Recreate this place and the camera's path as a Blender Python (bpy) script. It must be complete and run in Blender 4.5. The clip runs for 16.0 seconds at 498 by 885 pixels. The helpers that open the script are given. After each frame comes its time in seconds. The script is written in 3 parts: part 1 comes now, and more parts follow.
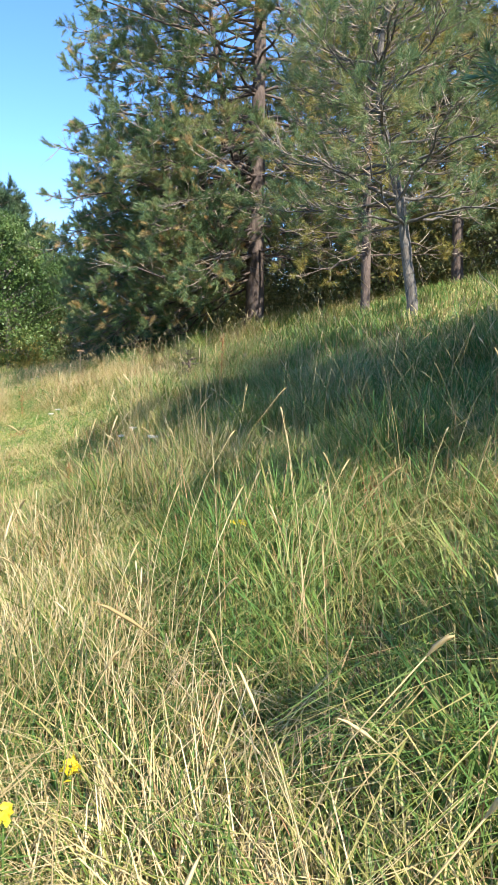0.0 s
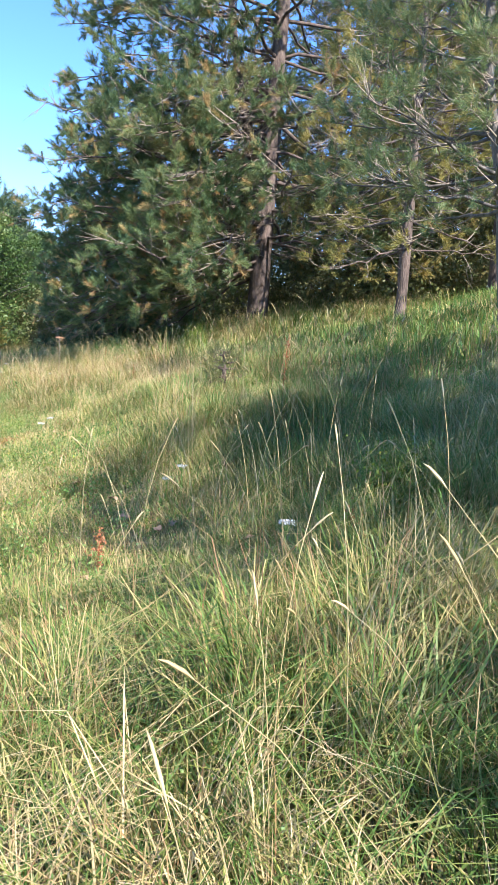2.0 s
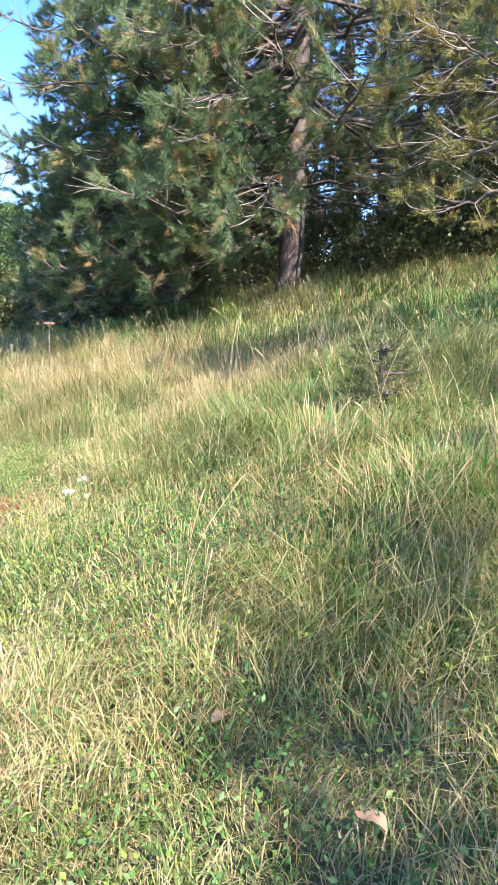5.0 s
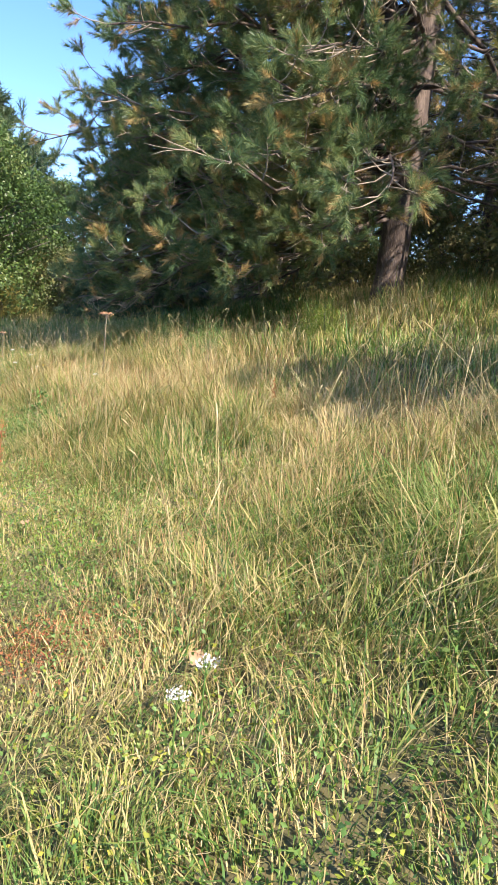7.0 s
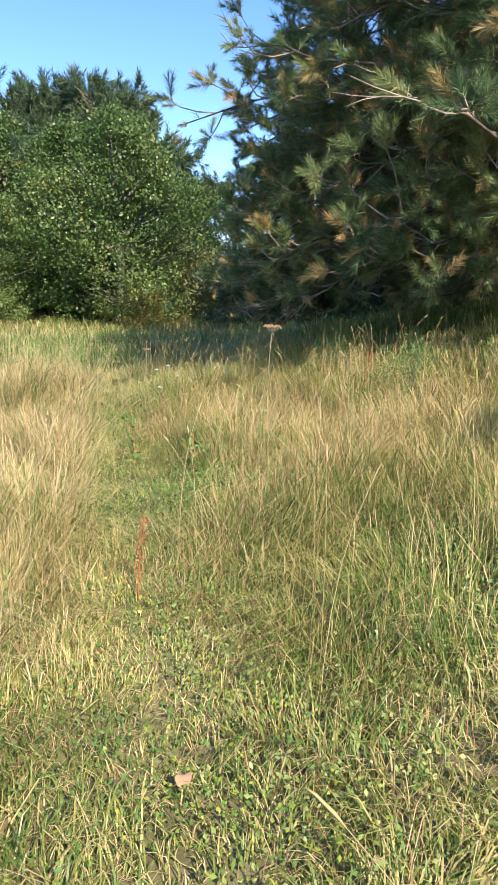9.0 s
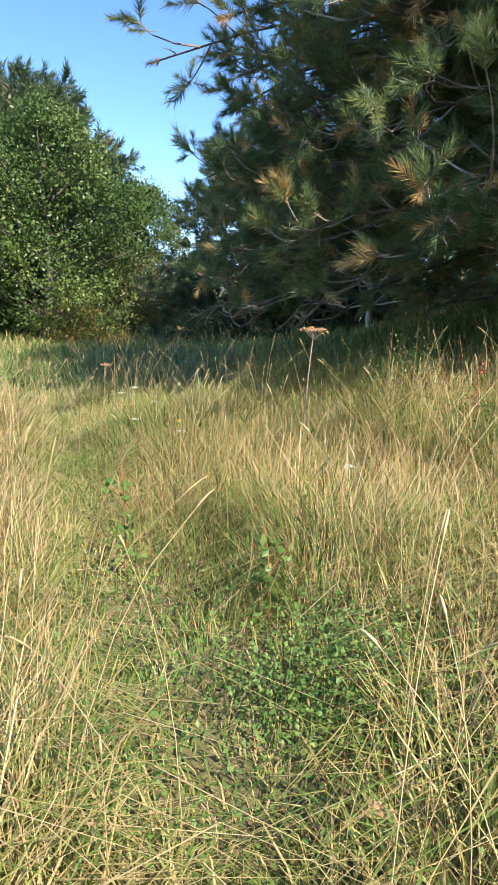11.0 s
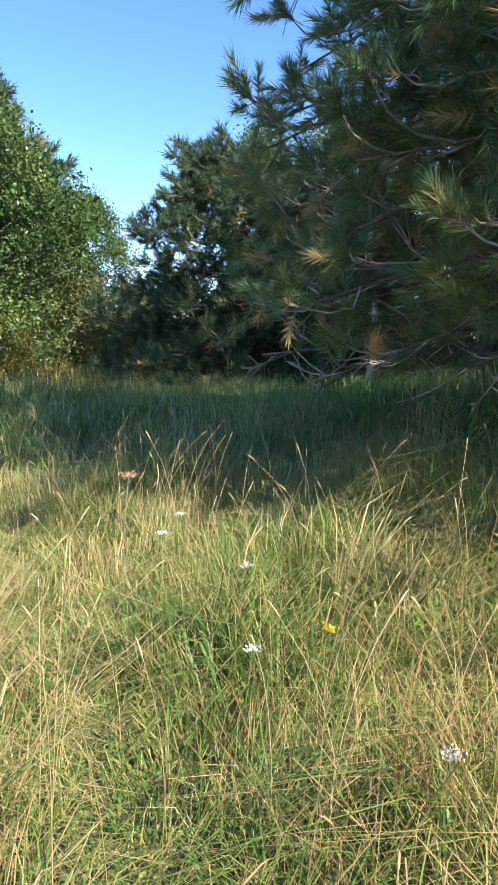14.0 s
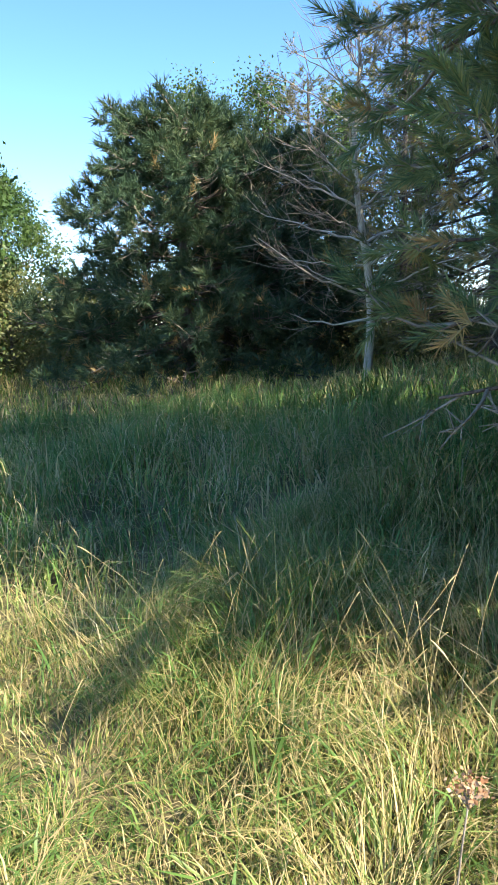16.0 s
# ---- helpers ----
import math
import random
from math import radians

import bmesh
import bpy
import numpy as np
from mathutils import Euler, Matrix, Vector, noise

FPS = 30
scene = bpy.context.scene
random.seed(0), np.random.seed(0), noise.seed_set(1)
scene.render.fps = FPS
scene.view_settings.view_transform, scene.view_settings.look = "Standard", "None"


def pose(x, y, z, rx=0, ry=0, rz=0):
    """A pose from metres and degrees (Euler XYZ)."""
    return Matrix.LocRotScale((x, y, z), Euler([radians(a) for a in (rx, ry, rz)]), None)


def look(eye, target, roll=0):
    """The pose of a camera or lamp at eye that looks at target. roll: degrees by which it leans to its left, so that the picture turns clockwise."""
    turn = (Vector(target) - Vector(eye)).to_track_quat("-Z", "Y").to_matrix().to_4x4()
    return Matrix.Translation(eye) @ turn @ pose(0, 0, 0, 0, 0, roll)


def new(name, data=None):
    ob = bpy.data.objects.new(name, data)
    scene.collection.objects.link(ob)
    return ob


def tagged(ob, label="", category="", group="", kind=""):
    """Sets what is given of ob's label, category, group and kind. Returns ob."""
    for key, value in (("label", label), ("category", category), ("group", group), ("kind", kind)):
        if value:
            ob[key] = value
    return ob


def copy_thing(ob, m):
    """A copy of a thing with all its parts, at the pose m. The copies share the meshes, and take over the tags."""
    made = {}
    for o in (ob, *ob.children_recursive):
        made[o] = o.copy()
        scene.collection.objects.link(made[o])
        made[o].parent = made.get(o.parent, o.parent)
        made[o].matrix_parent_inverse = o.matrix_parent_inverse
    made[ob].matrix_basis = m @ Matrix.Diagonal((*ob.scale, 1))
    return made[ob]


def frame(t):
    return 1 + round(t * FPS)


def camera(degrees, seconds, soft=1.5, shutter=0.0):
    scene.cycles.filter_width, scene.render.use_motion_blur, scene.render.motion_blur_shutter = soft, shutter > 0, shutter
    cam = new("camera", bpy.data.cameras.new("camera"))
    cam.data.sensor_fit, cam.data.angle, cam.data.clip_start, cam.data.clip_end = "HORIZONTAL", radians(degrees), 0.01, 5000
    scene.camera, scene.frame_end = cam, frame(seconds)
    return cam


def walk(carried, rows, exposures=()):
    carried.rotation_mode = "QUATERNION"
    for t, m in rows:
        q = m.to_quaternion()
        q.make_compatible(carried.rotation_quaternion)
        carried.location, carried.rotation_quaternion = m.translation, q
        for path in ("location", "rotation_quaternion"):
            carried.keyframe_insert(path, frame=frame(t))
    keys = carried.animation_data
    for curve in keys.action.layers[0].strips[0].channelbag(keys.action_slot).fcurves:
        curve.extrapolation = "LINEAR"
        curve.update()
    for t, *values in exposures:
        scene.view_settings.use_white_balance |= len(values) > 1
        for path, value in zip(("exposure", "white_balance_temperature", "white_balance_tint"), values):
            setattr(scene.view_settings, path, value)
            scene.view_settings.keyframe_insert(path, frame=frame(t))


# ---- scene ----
cam = camera(39.6, 16.0, soft=1.25)
PATH = [
    (0, (2.709, -0.379, 0.459), (2.424, 1.579, 0.172), -2.0),
    (0.5, (2.37, 0.185, 0.481), (2.026, 2.133, 0.187), -2.0),
    (1, (2.031, 0.653, 0.506), (1.805, 2.617, 0.207), 1.1),
    (1.5, (1.759, 1.217, 0.542), (1.628, 3.19, 0.242), 0.9),
    (2, (1.369, 1.686, 0.547), (1.213, 3.656, 0.243), 1.7),
    (2.5, (1.065, 2.192, 0.495), (0.944, 4.164, 0.187), 1.8),
    (3, (0.8, 2.653, 0.527), (0.632, 4.627, 0.252), 0.3),
    (3.5, (0.533, 3.261, 0.547), (0.507, 5.239, 0.257), 1.6),
    (4, (0.342, 3.876, 0.582), (0.265, 5.848, 0.261), 0.5),
    (4.5, (0.011, 4.386, 0.6), (-0.066, 6.353, 0.242), 1.2),
    (5, (-0.214, 4.988, 0.591), (-0.3, 6.95, 0.212), -0.7),
    (5.2, (-0.32, 5.198, 0.574), (-0.516, 7.153, 0.2), -2.6),
    (7.3, (-1.261, 7.472, 0.65), (-1.448, 9.424, 0.26), 4.2),
    (7.5, (-1.351, 7.684, 0.668), (-1.573, 9.633, 0.276), 4.1),
    (8, (-1.675, 8.134, 0.654), (-1.952, 10.074, 0.256), 4.1),
    (8.5, (-1.943, 8.848, 0.671), (-2.428, 10.744, 0.259), 2.4),
    (8.7, (-2.032, 9.082, 0.699), (-2.601, 10.954, 0.286), 1.7),
    (10.8, (-3.602, 11.507, 0.418), (-3.887, 13.458, 0.079), 3.2),
    (11, (-3.773, 11.821, 0.432), (-4.121, 13.76, 0.087), 2.3),
    (11.5, (-4.117, 12.465, 0.481), (-4.443, 14.405, 0.122), 5.5),
    (12, (-4.391, 13.09, 0.504), (-4.738, 15.026, 0.141), 4.5),
    (12.5, (-4.749, 13.585, 0.536), (-5.061, 15.524, 0.16), 3.4),
    (13, (-5.055, 14.136, 0.556), (-5.299, 16.095, 0.24), 5.2),
    (13.5, (-5.425, 14.685, 0.595), (-5.714, 16.641, 0.294), 3.8),
    (14, (-5.78, 15.222, 0.66), (-5.911, 17.199, 0.387), 3.0),
    (14.5, (-6.129, 15.917, 0.722), (-6.278, 17.894, 0.463), 0.6),
    (15, (-6.607, 16.197, 0.895), (-6.607, 18.172, 0.578), -0.2),
    (15.5, (-6.902, 16.87, 0.966), (-6.81, 18.843, 0.648), -0.2),
    (16, (-7.302, 17.589, 1.033), (-7.204, 19.557, 0.69), -1.9),
]
EXPOSURES = [(0.0, 1.4, 6600, 10), (1.0, 1.15, 6700, 10), (1.5, 1.5, 6400, 12), (2.4, 1.62, 6200, 16), (3.5, 1.88, 6150, 20), (5.2, 1.8, 6100, 17), (7.3, 1.36, 7000, 15), (12.0, 1.22, 6900, 11), (14.0, 1.32, 6800, 10), (16.0, 1.64, 7000, 8)]
walk(cam, [(t, look(e, g, r)) for t, e, g, r in PATH], EXPOSURES)

# ---- world and sun ----
SUN_FROM = Vector((0.66, -0.73, 0.88)).normalized()
world = bpy.data.worlds.new("sky")
scene.world = world
world.use_nodes = True
wn = world.node_tree.nodes
sky = wn.new("ShaderNodeTexSky")
sky.sky_type = "NISHITA"
sky.sun_disc = False
sky.sun_elevation = math.asin(SUN_FROM.z)
sky.sun_rotation = math.atan2(SUN_FROM.x, SUN_FROM.y)
sky.altitude, sky.air_density, sky.dust_density, sky.ozone_density = 2500, 1.1, 0.0, 1.0
wn["Background"].inputs["Strength"].default_value = 0.15
deep = wn.new("ShaderNodeMix")
deep.data_type, deep.blend_type = "RGBA", "MULTIPLY"
deep.inputs["Factor"].default_value = 1.0
rich = wn.new("ShaderNodeHueSaturation")
rich.inputs["Saturation"].default_value = 1.15
world.node_tree.links.new(sky.outputs[0], [k for k in deep.inputs if k.name == "A" and k.type == "RGBA"][0])
[k for k in deep.inputs if k.name == "B" and k.type == "RGBA"][0].default_value = (0.80, 0.87, 1.0, 1)
world.node_tree.links.new([k for k in deep.outputs if k.type == "RGBA"][0], rich.inputs["Color"])
world.node_tree.links.new(rich.outputs[0], wn["Background"].inputs["Color"])
sun = new("sun", bpy.data.lights.new("sun", "SUN"))
sun.data.energy, sun.data.angle, sun.data.color = 5.0, radians(0.5), (1.0, 0.93, 0.82)
sun.matrix_world = look(SUN_FROM * 60, (0, 0, 0))


# ---- materials ----
def ramp_node(nt, stops):
    node = nt.nodes.new("ShaderNodeValToRGB")
    e = node.color_ramp.elements
    while len(e) < len(stops):
        e.new(0.5)
    for el, (p, c) in zip(e, stops):
        el.position, el.color = p, (*c, 1)
    return node


def leaf_material(name, stops, patch=1.2, spread=0.45, rough=0.55, through_light=0.35):
    """Blades, leaves and needles: a colour for each island, drifting in patches, with light passing through."""
    m = bpy.data.materials.new(name)
    m.use_nodes = True
    nt = m.node_tree
    n, ln = nt.nodes, nt.links
    bsdf = n["Principled BSDF"]
    geo, tc = n.new("ShaderNodeNewGeometry"), n.new("ShaderNodeTexCoord")
    no = n.new("ShaderNodeTexNoise")
    no.inputs["Scale"].default_value, no.inputs["Detail"].default_value = patch, 3
    ln.new(tc.outputs["Object"], no.inputs["Vector"])
    a = n.new("ShaderNodeMath"); a.operation = "MULTIPLY"; a.inputs[1].default_value = spread
    ln.new(geo.outputs["Random Per Island"], a.inputs[0])
    b = n.new("ShaderNodeMath"); b.operation = "MULTIPLY_ADD"; b.inputs[1].default_value = 1.5
    ln.new(no.outputs[0], b.inputs[0]); b.inputs[2].default_value = -0.25 - spread / 2
    c = n.new("ShaderNodeMath"); c.operation = "ADD"; c.use_clamp = True
    ln.new(a.outputs[0], c.inputs[0]); ln.new(b.outputs[0], c.inputs[1])
    r = ramp_node(nt, stops)
    ln.new(c.outputs[0], r.inputs[0])
    ln.new(r.outputs[0], bsdf.inputs["Base Color"])
    bsdf.inputs["Roughness"].default_value = rough
    bsdf.inputs["Specular IOR Level"].default_value = 0.35
    tr, mix = n.new("ShaderNodeBsdfTranslucent"), n.new("ShaderNodeMixShader")
    ln.new(r.outputs[0], tr.inputs["Color"])
    mix.inputs[0].default_value = through_light
    ln.new(bsdf.outputs[0], mix.inputs[1]); ln.new(tr.outputs[0], mix.inputs[2])
    ln.new(mix.outputs[0], n["Material Output"].inputs[0])
    return m


def rough_material(name, stops, scale, stretch=(1, 1, 1), bump=0.5, rough=0.9):
    """Bark and soil: coarse and fine noise in colour and relief."""
    m = bpy.data.materials.new(name)
    m.use_nodes = True
    nt = m.node_tree
    n, ln = nt.nodes, nt.links
    tc, mp = n.new("ShaderNodeTexCoord"), n.new("ShaderNodeMapping")
    mp.inputs["Scale"].default_value = stretch
    ln.new(tc.outputs["Object"], mp.inputs[0])
    no, fine = n.new("ShaderNodeTexNoise"), n.new("ShaderNodeTexNoise")
    for k, s, d in ((no, scale, 6), (fine, scale * 9, 4)):
        k.inputs["Scale"].default_value, k.inputs["Detail"].default_value = s, d
        ln.new(mp.outputs[0], k.inputs["Vector"])
    mx = n.new("ShaderNodeMath"); mx.operation = "MULTIPLY_ADD"; mx.inputs[1].default_value = 0.45
    ln.new(fine.outputs[0], mx.inputs[0])
    hv = n.new("ShaderNodeMath"); hv.operation = "MULTIPLY"; hv.inputs[1].default_value = 0.6
    ln.new(no.outputs[0], hv.inputs[0]); ln.new(hv.outputs[0], mx.inputs[2])
    r = ramp_node(nt, stops)
    ln.new(mx.outputs[0], r.inputs[0])
    ln.new(r.outputs[0], n["Principled BSDF"].inputs["Base Color"])
    n["Principled BSDF"].inputs["Roughness"].default_value = rough
    bp = n.new("ShaderNodeBump"); bp.inputs["Strength"].default_value = bump; bp.inputs["Distance"].default_value = 0.04
    ln.new(mx.outputs[0], bp.inputs["Height"])
    ln.new(bp.outputs[0], n["Principled BSDF"].inputs["Normal"])
    return m


M_SOIL = rough_material("soil_thatch", [(0.3, (0.04, 0.042, 0.016)), (0.5, (0.10, 0.09, 0.035)), (0.7, (0.22, 0.175, 0.085))], 1.6)
M_BARK = rough_material("pine_bark", [(0.3, (0.03, 0.022, 0.02)), (0.5, (0.09, 0.066, 0.056)), (0.7, (0.19, 0.145, 0.12))], 7, (1, 1, 0.25), 1.0)
M_GREYBARK = rough_material("grey_bark", [(0.3, (0.045, 0.04, 0.036)), (0.5, (0.11, 0.097, 0.085)), (0.7, (0.23, 0.205, 0.18))], 8, (1, 1, 0.3), 0.8)
M_TWIG = rough_material("dead_twig", [(0.3, (0.10, 0.08, 0.06)), (0.5, (0.21, 0.17, 0.13)), (0.7, (0.38, 0.32, 0.25))], 5, (1, 1, 1), 0.3)
M_PALE = rough_material("pale_dead_bark", [(0.3, (0.25, 0.22, 0.17)), (0.5, (0.42, 0.37, 0.30)), (0.7, (0.58, 0.52, 0.43))], 8, (1, 1, 0.3), 0.6)
M_NEEDLE = leaf_material("pine_needles", [(0, (0.05, 0.11, 0.055)), (0.4, (0.125, 0.20, 0.085)), (0.75, (0.26, 0.30, 0.12)), (1, (0.42, 0.36, 0.15))], 0.8, 0.6, 0.38, 0.4)
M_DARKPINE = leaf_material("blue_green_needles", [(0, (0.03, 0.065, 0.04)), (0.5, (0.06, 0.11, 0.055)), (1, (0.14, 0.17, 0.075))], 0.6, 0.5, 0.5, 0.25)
M_ORANGE = leaf_material("dead_needles", [(0, (0.34, 0.18, 0.08)), (0.5, (0.42, 0.30, 0.13)), (1, (0.46, 0.41, 0.19))], 1.0, 0.5, 0.6, 0.3)
M_SPRUCE = leaf_material("spruce_needles", [(0, (0.065, 0.095, 0.04)), (0.5, (0.15, 0.17, 0.06)), (1, (0.34, 0.26, 0.11))], 0.5, 0.5, 0.5, 0.25)
M_LARCH = leaf_material("larch_needles", [(0, (0.12, 0.15, 0.045)), (0.5, (0.28, 0.25, 0.07)), (1, (0.46, 0.33, 0.10))], 0.5, 0.5, 0.5, 0.35)
M_LEAF = leaf_material("broad_leaves", [(0, (0.035, 0.075, 0.020)), (0.5, (0.075, 0.135, 0.035)), (0.85, (0.15, 0.20, 0.06)), (1, (0.30, 0.24, 0.07))], 0.35, 0.5, 0.4, 0.3)
M_GRASS = leaf_material("grass_blades", [(0, (0.06, 0.14, 0.030)), (0.25, (0.14, 0.22, 0.045)), (0.45, (0.28, 0.30, 0.08)), (0.65, (0.48, 0.40, 0.17)), (1, (0.64, 0.51, 0.27))], 0.55, 0.75, 0.5, 0.38)
M_GREEN = leaf_material("green_blades", [(0, (0.075, 0.17, 0.05)), (0.45, (0.14, 0.26, 0.065)), (0.8, (0.26, 0.35, 0.11)), (1, (0.48, 0.42, 0.20))], 0.7, 0.6, 0.45, 0.42)
M_STRAW = leaf_material("straw_stems", [(0, (0.36, 0.27, 0.12)), (0.5, (0.55, 0.43, 0.22)), (1, (0.70, 0.58, 0.36))], 1.0, 0.7, 0.6, 0.3)
M_WEED = leaf_material("weed_leaves", [(0, (0.09, 0.19, 0.035)), (0.5, (0.20, 0.28, 0.045)), (1, (0.44, 0.40, 0.07))], 0.9, 0.6, 0.45, 0.35)
M_BROWN = leaf_material("brown_stems", [(0, (0.26, 0.13, 0.06)), (0.5, (0.42, 0.26, 0.13)), (1, (0.56, 0.42, 0.24))], 1.4, 0.7, 0.6, 0.3)
M_RUST = leaf_material("rusty_seed", [(0, (0.20, 0.07, 0.035)), (0.5, (0.36, 0.14, 0.06)), (1, (0.48, 0.24, 0.12))], 2.0, 0.6, 0.7, 0.2)
M_WHITE = leaf_material("white_petals", [(0, (0.62, 0.60, 0.55)), (1, (0.82, 0.82, 0.80))], 4, 0.6, 0.6, 0.3)
M_YELLOW = leaf_material("yellow_petals", [(0, (0.75, 0.55, 0.03)), (1, (0.85, 0.70, 0.06))], 4, 0.6, 0.5, 0.3)
M_FALLEN = leaf_material("fallen_leaf", [(0, (0.38, 0.16, 0.07)), (0.5, (0.46, 0.28, 0.16)), (1, (0.54, 0.40, 0.28))], 0.6, 0.7, 0.7, 0.2)

# ---- the lie of the land ----
# s runs along the walk, d to its right; the bank rises on the right.
S0, SDIR, DDIR = np.array((2.7, -0.4)), np.array((-0.486, 0.874)), np.array((0.874, 0.486))


def along(x, y):
    px, py = np.asarray(x, float) - S0[0], np.asarray(y, float) - S0[1]
    return px * SDIR[0] + py * SDIR[1], px * DDIR[0] + py * DDIR[1]


def smooth(a, b, v):
    q = np.clip((v - a) / (b - a), 0, 1)
    return q * q * (3 - 2 * q)


def ground_z(x, y):
    s, d = along(x, y)
    e = d - 1.5 * smooth(8, 17, s)
    bank = np.log1p(np.exp(np.clip(e * 1.6, -30, 30))) / 1.6
    bank = 12 * np.tanh(bank / 12)
    z = -1.0 + 0.31 * bank * (1 - 0.75 * smooth(20, 33, s)) + 0.45 * smooth(22, 50, s) + 0.25 * smooth(5, 25, -d)
    z = z + 0.05 * np.sin(x * 1.9 + 0.6 * y) * np.sin(y * 1.3 - 0.4 * x) + 0.07 * np.sin(x * 0.7 + 1) * np.sin(y * 0.8)
    far = smooth(70, 160, np.hypot(x, y - 20))
    return z * (1 - far) + 0.4 * far


def gz(x, y):
    return float(ground_z(np.array(x), np.array(y)))


# ---- mesh helpers ----
rng = np.random.default_rng(7)


def unit(v):
    return v / np.maximum(np.linalg.norm(v, axis=-1, keepdims=True), 1e-9)


class Geo:
    """Collects vertices and polygons of mixed size and turns them into one mesh."""

    def __init__(self):
        self.v, self.f, self.n = [], [], 0

    def add(self, verts, faces):
        self.v.append(np.asarray(verts, float).reshape(-1, 3))
        for f in faces:
            self.f.append(np.asarray(f, int) + self.n)
        self.n += len(self.v[-1])

    def tube(self, pts, radii, sides=6, wobble=0.0):
        pts, radii = np.asarray(pts, float), np.asarray(radii, float)
        t = unit(np.gradient(pts, axis=0))
        ref = np.array((0.31, 0.17, 0.93)) if abs(t[0][2]) < 0.9 else np.array((0.95, 0.2, 0.1))
        u = unit(np.cross(t, ref)); w = np.cross(t, u)
        a = np.linspace(0, 2 * np.pi, sides, endpoint=False)
        r = radii[:, None] * (1 + wobble * rng.normal(size=(len(pts), sides)))
        ring = pts[:, None] + r[..., None] * (np.cos(a)[None, :, None] * u[:, None] + np.sin(a)[None, :, None] * w[:, None])
        i = np.arange(len(pts) - 1)[:, None] * sides
        k = np.arange(sides)[None]
        k2 = (k + 1) % sides
        quads = np.stack((i + k, i + k2, i + sides + k2, i + sides + k), -1).reshape(-1, 4)
        self.add(ring, [quads, np.arange(sides)[None] + (len(pts) - 1) * sides])

    def mesh(self, name, material, shade=True):
        me = bpy.data.meshes.new(name)
        v = np.concatenate(self.v).astype(np.float32)
        loops = np.concatenate([f.ravel() for f in self.f]).astype(np.int32)
        sizes = np.concatenate([np.full(len(f), f.shape[1]) for f in self.f]).astype(np.int32)
        me.vertices.add(len(v)); me.vertices.foreach_set("co", v.ravel())
        me.loops.add(len(loops)); me.loops.foreach_set("vertex_index", loops)
        me.polygons.add(len(sizes))
        me.polygons.foreach_set("loop_start", np.concatenate(((0,), np.cumsum(sizes)[:-1])).astype(np.int32))
        me.polygons.foreach_set("loop_total", sizes)
        me.polygons.foreach_set("use_smooth", np.full(len(sizes), shade))
        me.materials.append(material)
        me.update(calc_edges=True)
        return me


def part(name, geo, material, parent=None, label=""):
    ob = new(name, geo.mesh(name, material))
    if parent is not None:
        ob.parent = parent
    return tagged(ob, label)


def thing(name, x, y, label, category, group="", sink=0.03):
    ob = new(name)
    ob.location = (x, y, gz(x, y) - sink)
    ob.empty_display_size = 0.2
    return tagged(ob, label, category, group)


def bezier(a, b, c, n):
    q = np.linspace(0, 1, n)[:, None]
    return (1 - q) ** 2 * np.asarray(a) + 2 * q * (1 - q) * np.asarray(b) + q ** 2 * np.asarray(c)


def needle_geo(geo, p, d, size, count, width, flare=0.6):
    """Brush-like tufts: count needles round each twig end at p along d."""
    n = len(p)
    if n == 0:
        return
    size = np.broadcast_to(size, (n,))[:, None]
    u = rng.random((n, count))
    rad = unit(np.cross(np.broadcast_to(d[:, None], (n, count, 3)), rng.normal(size=(n, count, 3))))
    way = unit(d[:, None] * (0.45 + 0.9 * u[..., None] ** 2) + rad * flare)
    base = p[:, None] + d[:, None] * ((u * 1.35 - 0.35) * size)[..., None]
    ln = size * (0.55 + 0.35 * rng.random((n, count)))
    tip = base + way * ln[..., None]
    side = unit(np.cross(way, rng.normal(size=way.shape))) * width
    v = np.stack((base - side * 0.5, base + side * 0.5, tip), 2).reshape(-1, 3)
    geo.add(v, [np.arange(len(v)).reshape(-1, 3)])


def leaf_geo(geo, p, size, droop=0.3):
    """Folded leaf diamonds at the points p."""
    n = len(p)
    a = unit(rng.normal(size=(n, 3)) + np.array((0, 0, -droop)))
    b = unit(np.cross(a, rng.normal(size=(n, 3)) + np.array((0, 0, 0.8))))
    c = np.cross(a, b)
    ln = (size * (0.6 + 0.8 * rng.random(n)))[:, None]
    v = np.stack((p - a * ln * 0.5, p + b * ln * 0.32 + c * ln * 0.1, p + a * ln * 0.5, p - b * ln * 0.32 + c * ln * 0.1), 1).reshape(-1, 3)
    k = np.arange(n)[:, None] * 4
    geo.add(v, [np.concatenate((k + (0, 1, 2), k + (0, 2, 3)))])


